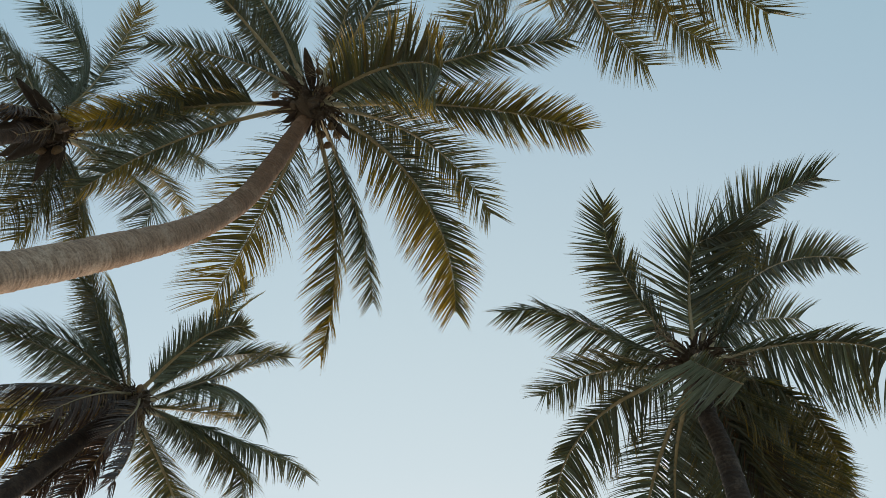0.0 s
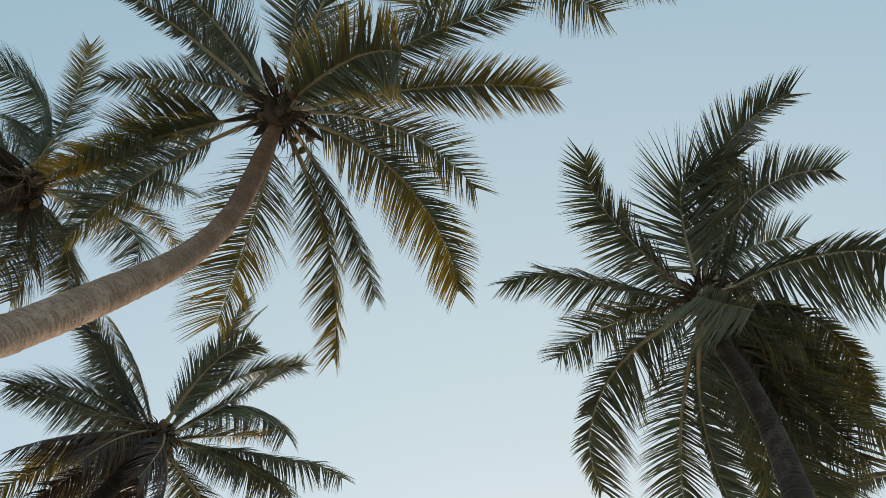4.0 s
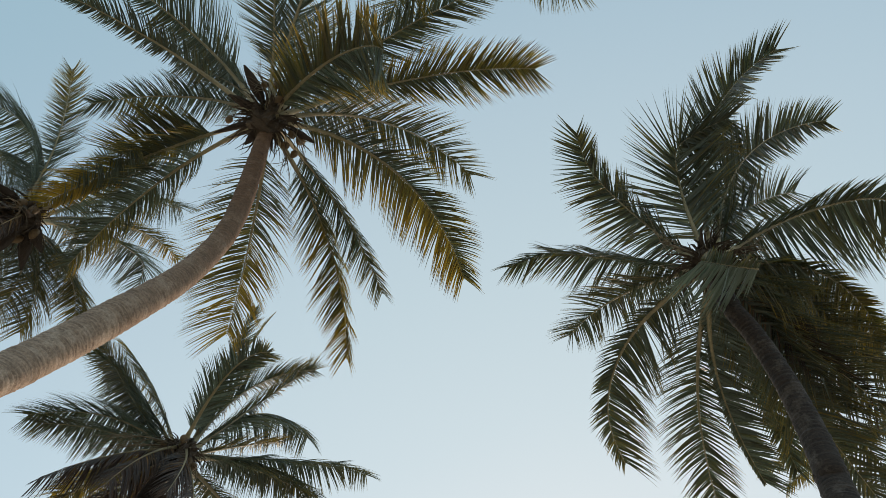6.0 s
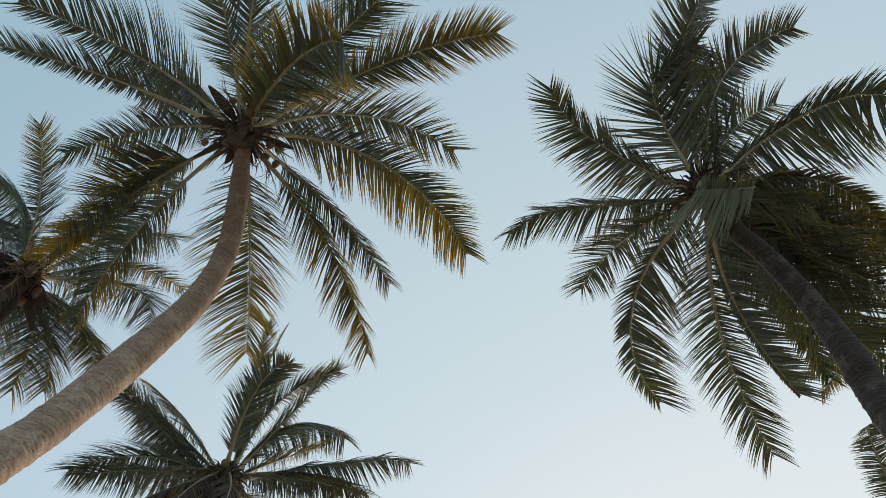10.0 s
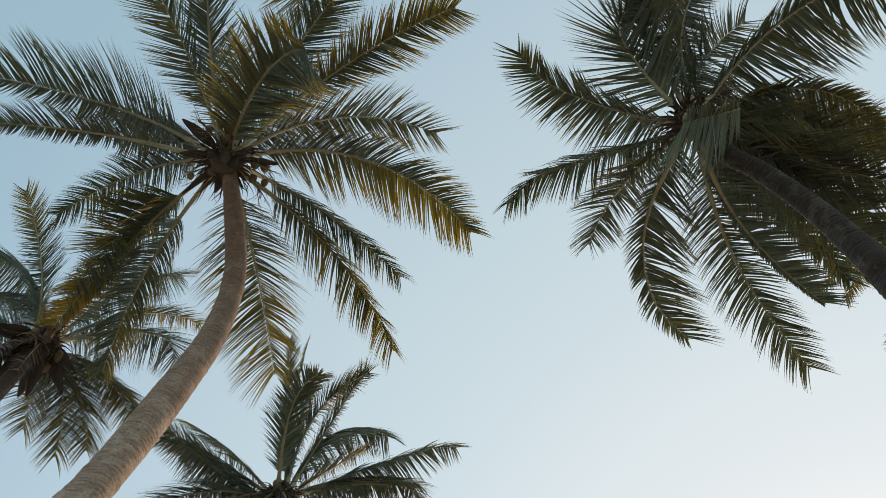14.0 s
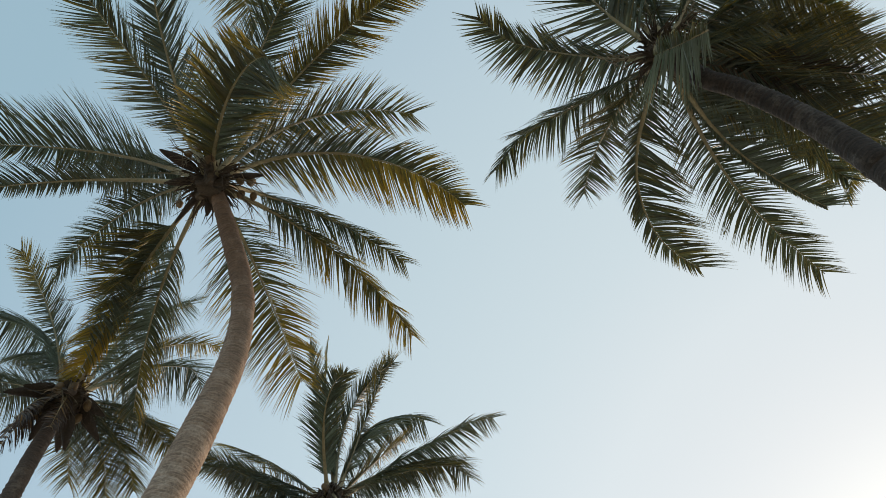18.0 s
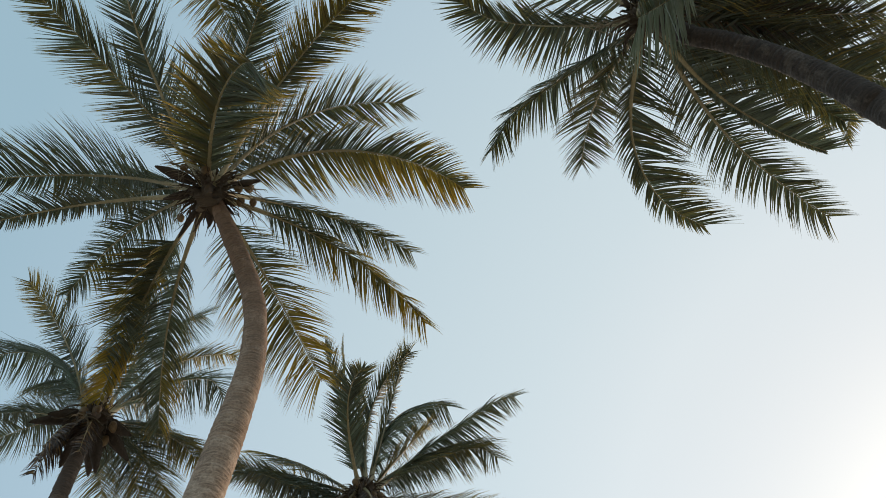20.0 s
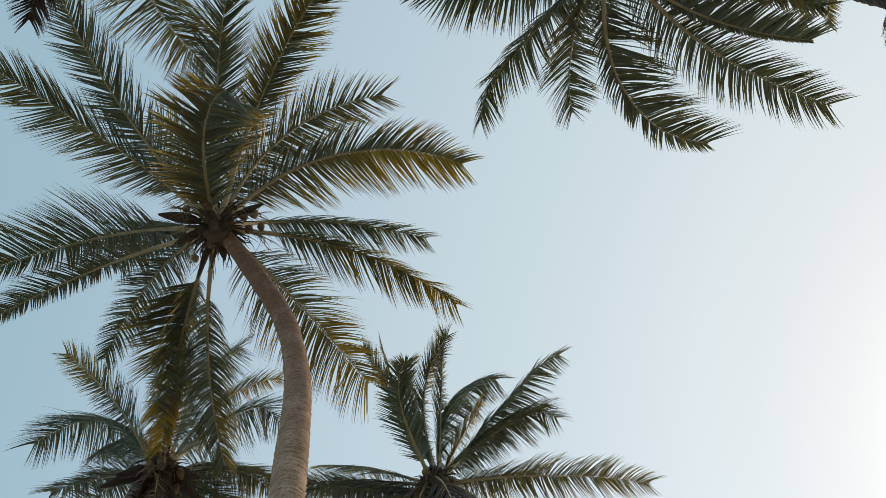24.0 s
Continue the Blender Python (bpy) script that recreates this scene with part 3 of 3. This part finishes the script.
frond(dark_palm, -132.1, 73.1, 3.05, 29.4, -49.2, 1.18, mottle=0.25, age_light=(0.0, 0.06), hang=0.9, fold=-20, wide=0.86, start=0.1, roll=0, gaps=0.02, broad=1.6, flop=(0.55, 12, -64))
frond(dark_palm, 154.4, 74.6, 4.15, 65.4, -45.4, 1.80, mottle=0.25, age_light=(0.0, 0.06), hang=0.4, fold=5, wide=0.64, start=0.1, roll=0, broad=1.6)
frond(dark_palm, 118.9, 50.2, 4.36, 69.1, -15.7, 1.46, mottle=0.25, age_light=(0.02, 0.08), hang=1.0, fold=-20, wide=0.9, start=0.08, gaps=0.01, broad=1.60, roll=0, sides=(1.15, 0.5), splay=74, flop=(0.55, -15, -20))
frond(dark_palm, 98.4, 38.6, 3.55, 46.7, -52.9, 1.58, mottle=0.25, age_light=(0.0, 0.28), hang=1.6, fold=-30, wide=0.75, start=0.08, tips=0.15, gaps=0.0, broad=1.60, roll=0, sides=(1.1, 0.4), splay=74)
frond(dark_palm, 69.1, 48.1, 4.03, 55.1, 12.6, 1.30, mottle=0.25, age_light=(-0.12, 0.02), hang=0.6, wide=0.8, start=0.08, gaps=0.01, broad=1.56, roll=0)
frond(dark_palm, 46.6, 46.6, 4.29, 88.7, -0.6, 1.35, mottle=0.25, age_light=(0.0, 0.06), hang=0.6, wide=0.62, start=0.08, gaps=0.0, broad=1.60, roll=0, sides=(0.6, 1.0))
frond(dark_palm, 51.0, 28.2, 4.16, 78.7, 15.5, 1.26, mottle=0.25, age_light=(0.02, 0.10), hang=0.9, fold=-10, wide=0.72, start=0.08, broad=1.25)
frond(dark_palm, 69.6, 40.0, 3.72, 61.9, 10.8, 1.24, mottle=0.25, age_light=(0.0, 0.12), hang=1.0, fold=-15, wide=0.72, start=0.08, broad=1.25)
frond(dark_palm, 64.9, 24.0, 3.55, 38.0, 10.1, 1.65, mottle=0.25, age_light=(0.9, 1.05), hang=1.6, fold=-30, wide=0.5, start=0.1, gaps=0.2, broad=1.12)
frond(dark_palm, 57.7, 30.5, 4.12, 75.4, 7.2, 1.36, mottle=0.25, age_light=(0.0, 0.12), hang=1.2, fold=-20, wide=0.8, start=0.06, gaps=0.10, broad=1.25, tips=0.06)
frond(dark_palm, 63.7, 31.2, 3.46, 53.2, 9.7, 1.19, mottle=0.25, age_light=(0.0, 0.08), hang=1.4, fold=-25, wide=0.8, start=0.06, gaps=0.10, broad=1.25, tips=0.06)
frond(dark_palm, 64.3, 47.7, 3.59, 67.7, 34.7, 1.54, mottle=0.25, age_light=(0.0, 0.12), hang=1.5, fold=-25, wide=0.9, start=0.06, gaps=0.10, broad=1.25)
frond(dark_palm, -85, -25, 1.00, 18, -18, 1.4, age_light=(-0.06, -0.1), hang=0.55, fold=-5, wide=0.66, brush=0.9, broad=1.60, start=0.02, gaps=0.0, splay=84, roll=0, lean=-0.12, sides=(0.3, 1.0), shift=(0.34, -0.33, -0.54), single=True)

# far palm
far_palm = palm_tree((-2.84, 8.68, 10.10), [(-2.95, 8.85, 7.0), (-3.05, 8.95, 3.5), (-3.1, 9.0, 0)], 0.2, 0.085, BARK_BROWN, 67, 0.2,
    "coconut palm with upright green fronds and dry brown lower leaves")
frond(far_palm, -167.0, 79.1, 3.33, 13.5, -5.0, 1.52, age_light=(-0.12, 0.1), hang=0.9, fold=12, wide=0.54, start=0.12, roll=0, sides=(1.0, 0.5), tips=0.15, splay=42)
frond(far_palm, 66.6, 96.5, 4.48, 14.9, 3.3, 1.52, age_light=(-0.12, 0.2), hang=0.9, fold=12, wide=0.54, start=0.12, roll=0, sides=(0.7, 0.7), tips=0.15, splay=42)
frond(far_palm, 98.5, 90.2, 3.24, 11.0, 3.4, 1.57, age_light=(-0.16, 0.18), hang=0.7, fold=12, wide=0.54, start=0.12, tips=0.2, broad=1.2, roll=0, splay=42)
frond(far_palm, 59.4, 79.8, 3.74, 72.5, -14.7, 1.62, age_light=(-0.14, 0.04), hang=1.6, fold=-35, wide=0.85, start=0.12, broad=1.2, roll=0)
frond(far_palm, 74.8, 73.4, 3.83, 4.9, 6.7, 1.50, age_light=(0.0, 0.18), hang=0.8, fold=12, wide=0.6, start=0.12, tips=0.2, roll=0, splay=46)
frond(far_palm, 59.9, 44.6, 4.09, 26.0, 27.6, 1.62, age_light=(-0.12, 0.1), hang=1.2, fold=-25, wide=0.66, start=0.12, tips=0.1, broad=1.1, flop=(0.75, -3, -27))
frond(far_palm, 52.3, 41.3, 3.38, 47.3, 16.6, 1.60, age_light=(-0.06, 0.12), hang=1.3, fold=-25, wide=0.66, start=0.12, tips=0.1, flop=(0.70, -9, -43))
frond(far_palm, 37.8, 15.9, 4.30, 49.4, 21.2, 1.37, age_light=(0.05, 0.22), hang=0.9, fold=0, wide=0.62, start=0.1, tips=0.2, single=True, flop=(0.80, -4, -9))
frond(far_palm, -68.5, 39.2, 3.47, 4.9, -28.8, 1.47, age_light=(-0.1, 0.06), hang=0.9, fold=-5, wide=0.8, start=0.1, broad=1.15)
frond(far_palm, -71.0, 39.6, 3.26, 6.8, -44.3, 1.63, age_light=(-0.02, 0.14), hang=0.9, fold=-5, wide=0.62, start=0.12)
frond(far_palm, -60.7, 27.6, 3.33, 40.6, -17.7, 1.71, age_light=(-0.16, 0.04), hang=1.2, fold=-20, wide=0.7, start=0.12, broad=1.2)
frond(far_palm, -84.2, 51.2, 3.50, 14.1, 11.9, 1.52, age_light=(0.04, 0.30), hang=0.8, wide=0.6, start=0.12)
frond(far_palm, -67.2, 35.3, 3.60, 60.9, -5.2, 1.66, age_light=(-0.2, 0.02), hang=1.2, fold=-15, wide=0.8, start=0.1, broad=1.2, roll=0)
frond(far_palm, -39.5, 26.4, 3.33, 55.4, -10.5, 1.52, age_light=(0.12, 0.5), hang=1.5, fold=-30, broad=1.2, wide=0.7, start=0.1, tips=0.2)
frond(far_palm, -16.0, 16.2, 3.30, 68.5, -11.6, 1.40, age_light=(1.0, 1.1), hang=1.5, fold=-30, broad=1.3, gaps=0.1, wide=0.7, start=0.1)
frond(far_palm, 9.2, 31.6, 3.58, 16.9, 32.0, 1.43, age_light=(0.06, 0.3), hang=1.1, fold=-10, wide=0.66, start=0.12)
frond(far_palm, 53.6, 47.1, 3.11, 43.5, 10.4, 1.37, age_light=(-0.06, 0.12), hang=1.3, fold=-20, wide=0.66, start=0.12)
frond(far_palm, 87.5, 90.2, 3.72, 57.8, -3.5, 1.57, age_light=(-0.08, 0.14), hang=0.9, fold=12, wide=0.62, start=0.12, tips=0.15, splay=46)
frond(far_palm, 175.7, 43.8, 2.72, 90.3, -41.8, 1.21, age_light=(-0.12, 0.1), hang=0.8, fold=12, wide=0.6, start=0.12, tips=0.15, splay=46)
frond(far_palm, -76.1, 46.0, 3.44, 28.0, -9.9, 1.55, age_light=(-0.08, 0.08), hang=1.0, fold=-10, wide=0.7, start=0.12)
frond(far_palm, 39.7, 56.3, 2.99, 4.8, 6.5, 1.49, age_light=(0.1, 0.3), hang=0.8, fold=12, wide=0.62, start=0.12, splay=46)
frond(far_palm, -34, 2.0, 3.40, 62, 0, 1.4, age_light=(0.16, 0.50), hang=1.6, fold=-30, wide=0.62, start=0.12, gaps=0.1)
frond(far_palm, -50, 6.0, 3.30, 60, 4, 1.4, age_light=(0.06, 0.30), hang=1.4, fold=-25, wide=0.62, start=0.12, gaps=0.1)
frond(far_palm, -20, -4, 2.40, 55, -3, 1.4, age_light=(0.96, 1.1), hang=2.0, fold=-35, wide=0.55, start=0.12, gaps=0.25, broad=1.2)
frond(far_palm, -5, 3, 2.20, 46, 2, 1.4, age_light=(0.96, 1.1), hang=2.0, fold=-35, wide=0.55, start=0.12, gaps=0.25, broad=1.2)
frond(far_palm, -12, -12, 3.00, 55, 0, 1.4, age_light=(0.96, 1.1), hang=2.0, fold=-35, wide=0.55, start=0.12, gaps=0.25, broad=1.2)
frond(far_palm, 150, -45, 2.00, 30, 5, 1.4, age_light=(0.96, 1.1), hang=2.0, fold=-35, wide=0.55, start=0.12, gaps=0.25, broad=1.2)
frond(far_palm, 200, -52, 2.10, 30, -8, 1.4, age_light=(0.96, 1.1), hang=2.0, fold=-35, wide=0.55, start=0.12, gaps=0.25, broad=1.2)
frond(far_palm, 255, -40, 2.20, 30, 6, 1.4, age_light=(0.96, 1.1), hang=2.0, fold=-35, wide=0.55, start=0.12, gaps=0.25, broad=1.2)
frond(far_palm, 300, -46, 2.30, 30, -5, 1.4, age_light=(0.96, 1.1), hang=2.0, fold=-35, wide=0.55, start=0.12, gaps=0.25, broad=1.2)
frond(far_palm, 100, -50, 1.90, 30, 6, 1.4, age_light=(0.96, 1.1), hang=2.0, fold=-35, wide=0.55, start=0.12, gaps=0.25, broad=1.2)
frond(far_palm, 20, -50, 2.00, 30, 6, 1.4, age_light=(0.96, 1.1), hang=2.0, fold=-35, wide=0.55, start=0.12, gaps=0.25, broad=1.2)

# nut palm
nut_palm = palm_tree((-6.08, 5.94, 10.77), [(-5.97, 5.78, 9.7), (-5.97, 5.74, 8.7), (-5.95, 5.7, 5.0), (-5.9, 5.65, 0)], 0.16, 0.07, BARK_GREY, 68, 0.21,
    "coconut palm with dark dried flower sheaths below its crown")
frond(nut_palm, 121.6, 39.3, 2.48, 83.3, 18.0, 1.12, age_light=(-0.18, 0.05), hang=0.8, fold=5, wide=0.58, start=0.14, splay=55)
frond(nut_palm, -160.7, 86.1, 2.90, 8.9, 2.3, 1.43, age_light=(-0.16, 0.09), hang=0.8, fold=5, wide=0.58, start=0.14, splay=55)
frond(nut_palm, -75.8, 43.5, 3.42, 31.9, -22.3, 1.52, age_light=(-0.12, 0.03), hang=0.9, fold=-5, wide=0.72, start=0.12)
frond(nut_palm, -100.3, 71.9, 4.36, 84.1, 6.4, 1.59, age_light=(-0.20, 0.01), hang=1.2, fold=-20, wide=0.92, start=0.12, roll=0, broad=1.15)
frond(nut_palm, -126.4, 69.6, 3.62, 32.0, -23.2, 1.27, age_light=(-0.16, 0.25), hang=0.6, fold=5, wide=0.6, start=0.14, tips=0.1, splay=55)
frond(nut_palm, -79.3, 76.5, 3.21, 73.2, -3.6, 1.41, age_light=(-0.12, 0.03), hang=1.3, fold=-25, wide=0.75, start=0.12, broad=1.15)
frond(nut_palm, 55.7, 81.7, 3.73, 29.5, -5.0, 1.66, age_light=(-0.24, -0.01), hang=1.1, fold=-20, wide=0.85, start=0.15, tips=0.1, roll=0)
frond(nut_palm, 35.0, 62.6, 3.47, 55.6, -9.0, 1.80, age_light=(-0.16, 0.01), hang=1.3, fold=-25, wide=0.9, start=0.12, single=True, roll=0, flop=(0.70, 6, -36))
frond(nut_palm, 34.9, 71.9, 3.99, 46.4, -1.3, 1.61, age_light=(-0.12, 0.37), hang=0.8, wide=0.6, start=0.14, tips=0.15)
frond(nut_palm, 6.6, 43.4, 3.21, 39.3, -8.1, 1.55, age_light=(-0.08, 0.27), hang=1.3, fold=-25, wide=0.7, start=0.12)
frond(nut_palm, -69.1, 43.9, 3.36, 44.7, -18.8, 1.74, age_light=(-0.08, 0.03), hang=0.5, fold=10, wide=0.76, start=0.12)
frond(nut_palm, 4.5, 39.2, 3.41, 26.4, 4.7, 1.57, age_light=(-0.04, 0.29), hang=1.2, fold=-20, wide=0.72, start=0.12)
frond(nut_palm, -7.2, 31.3, 3.26, 43.5, -5.3, 1.63, age_light=(-0.06, 0.23), hang=1.2, fold=-20, wide=0.76, start=0.12)
frond(nut_palm, -16.2, 28.1, 3.20, 46.9, -5.3, 1.71, age_light=(-0.06, 0.23), hang=1.2, fold=-20, wide=0.76, start=0.12)
frond(nut_palm, -39.3, 39.4, 3.24, 52.0, 14.2, 1.39, age_light=(-0.06, 0.23), hang=1.2, fold=-20, wide=0.76, start=0.12)
frond(nut_palm, 175, -50, 1.50, 30, 5, 1.4, age_light=(0.97, 1.0), hang=1.0, fold=-25, wide=0.34, start=0.12, gaps=0.3, broad=1.0)
frond(nut_palm, 215, -55, 1.40, 30, -6, 1.4, age_light=(0.95, 1.0), hang=1.0, fold=-25, wide=0.34, start=0.12, gaps=0.3, broad=1.0)
frond(nut_palm, 140, -58, 1.30, 30, 6, 1.4, age_light=(0.97, 1.0), hang=1.0, fold=-25, wide=0.34, start=0.12, gaps=0.3, broad=1.0)
frond(nut_palm, 250, -52, 1.30, 30, -6, 1.4, age_light=(0.98, 1.0), hang=1.0, fold=-25, wide=0.34, start=0.12, gaps=0.3, broad=1.0)

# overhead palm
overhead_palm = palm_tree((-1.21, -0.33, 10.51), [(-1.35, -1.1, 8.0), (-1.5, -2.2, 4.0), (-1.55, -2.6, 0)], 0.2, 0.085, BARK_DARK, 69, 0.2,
    "coconut palm with fronds hanging overhead")
frond(overhead_palm, 98.7, 68.6, 3.52, 78.9, -45.9, 1.57, age_light=(0.12, 0.25), hang=0.5, wide=0.6, roll=0, flop=(0.70, -6, 32))
frond(overhead_palm, 45.7, 70.6, 3.28, 54.4, 40.5, 1.46, age_light=(0.10, 0.22), hang=0.9, wide=0.75, roll=0)
frond(overhead_palm, 110, 59, 3.84, 55, -15, 1.59, age_light=(0.12, 0.25), hang=0.6, wide=0.92)
frond(overhead_palm, -37, 59, 3.89, 25, 42, 1.55, age_light=(0.12, 0.25), hang=0.6, wide=0.92)
frond(overhead_palm, 8, 80, 2.29, 41, 8, 1.65, age_light=(0.12, 0.25), hang=0.6, wide=0.92)
frond(overhead_palm, -92, 43, 2.46, 25, 39, 1.70, age_light=(0.95, 1.1), hang=2.0, fold=-35, wide=0.45, start=0.4, broad=1.4)

# hidden palm
hidden_palm = palm_tree((7.40, 7.30, 9.41), [(7.45, 7.4, 4.71), (7.5, 7.5, 0)], 0.2, 0.085, BARK_DARK, 71, 0.2,
    "coconut palm standing behind the dark palm, only frond tips seen")
frond(hidden_palm, -137.8, 12.7, 3.44, 64.2, -3.9, 1.44, age_light=(0.0, 0.12), hang=0.8, wide=0.42, start=0.12)
frond(hidden_palm, -164.3, 5.7, 3.55, 30.0, 47.8, 1.64, age_light=(0.0, 0.12), hang=0.8, wide=0.36, start=0.12)

# edge palm
edge_palm = palm_tree((7.61, 4.01, 11.35), [(7.66, 4.11, 5.67), (7.71, 4.21, 0)], 0.2, 0.085, BARK_DARK, 72, 0.2,
    "pale green coconut palm seen past the dark palm")
frond(edge_palm, -1.7, 39.8, 3.60, 51.9, -20.4, 1.52, age_light=(-0.05, 0.30), hang=1.0, wide=0.36, start=0.15, roll=0)
frond(edge_palm, -5.1, 34.7, 3.64, 35.2, -32.0, 1.50, age_light=(-0.05, 0.30), hang=0.9, wide=0.34, start=0.15, roll=0)

# ---------------------------------------------------------------- nuts, sheaths and dry stalks under the crowns
for n, at in enumerate([(-0.15, -0.42, -0.03), (0.0, -0.45, 0.02), (0.2, -0.46, 0.08), (-0.42, 0.10, -0.32), (0.36, 0.09, -0.08),
                        (0.48, 0.14, -0.06), (0.46, 0.32, -0.14), (0.32, 0.24, -0.16), (0.1, -0.3, -0.1)]):
    coconut(main_palm, at, 0.052 + 0.008 * (n % 3), 40 + n)
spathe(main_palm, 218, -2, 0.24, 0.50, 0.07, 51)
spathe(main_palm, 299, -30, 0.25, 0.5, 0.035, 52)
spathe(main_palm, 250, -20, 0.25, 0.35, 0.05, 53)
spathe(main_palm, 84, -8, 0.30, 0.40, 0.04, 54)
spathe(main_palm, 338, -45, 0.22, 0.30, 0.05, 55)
flower_stalk(main_palm, 80, -5, 0.55, 56)
flower_stalk(main_palm, 50, -12, 0.6, 57)
flower_stalk(main_palm, 200, 5, 0.5, 58)
for n, (az, el, ln) in enumerate([(240, -48, 0.65), (262, -40, 0.6), (352, -52, 0.6), (25, -30, 0.65), (300, -45, 0.55), (200, -30, 0.6), (60, -28, 0.5),
                                   (225, -22, 0.7), (280, -62, 0.7), (330, -25, 0.7), (10, -65, 0.75), (180, -50, 0.65), (140, -40, 0.6)]):
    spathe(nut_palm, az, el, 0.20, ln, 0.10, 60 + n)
for n, at in enumerate([(-0.12, -0.2, -0.22), (0.05, -0.28, -0.2), (0.2, -0.2, -0.16), (-0.3, -0.05, -0.3), (-0.2, 0.15, -0.38), (0.1, 0.25, -0.33), (0.3, 0.12, -0.25)]):
    coconut(nut_palm, at, 0.07, 70 + n)
flower_stalk(nut_palm, 255, -35, 0.7, 78)
flower_stalk(nut_palm, 150, -35, 0.7, 79)
flower_stalk(dark_palm, 260, 0, 0.6, 88)
flower_stalk(dark_palm, 150, -10, 0.5, 89)
for n, at in enumerate([(-0.28, -0.05, -0.02), (0.22, -0.1, -0.25), (0.12, -0.12, -0.32), (0.3, 0.0, -0.2), (0.0, -0.25, 0.0)]):
    coconut(far_palm, at, 0.065, 90 + n)
flower_stalk(far_palm, 280, 10, 0.9, 96, 20)
flower_stalk(far_palm, 240, -10, 0.8, 97, 20)
spathe(far_palm, 200, -60, 0.2, 0.7, 0.06, 98)
spathe(far_palm, 170, -65, 0.2, 0.6, 0.05, 99)

# loose dry strands torn from an old leaf
for n, lift in enumerate((0.0, 0.05)):
    way_of = [(-1.55, 1.35, 0.62), (-2.07, 1.53, 0.68 - lift), (-2.39, 1.45 + lift, 0.55), (-2.69, 1.40, 0.40 + lift), (-2.88, 1.28 + lift, 0.35)]
    sv, sf = tube(spline(way_of, 16), np.linspace(0.010, 0.003, 16), 5, 0.5)
    mesh_part("dry_strand", sv, sf, STRAND, main_palm, "loose dry leaf strand")
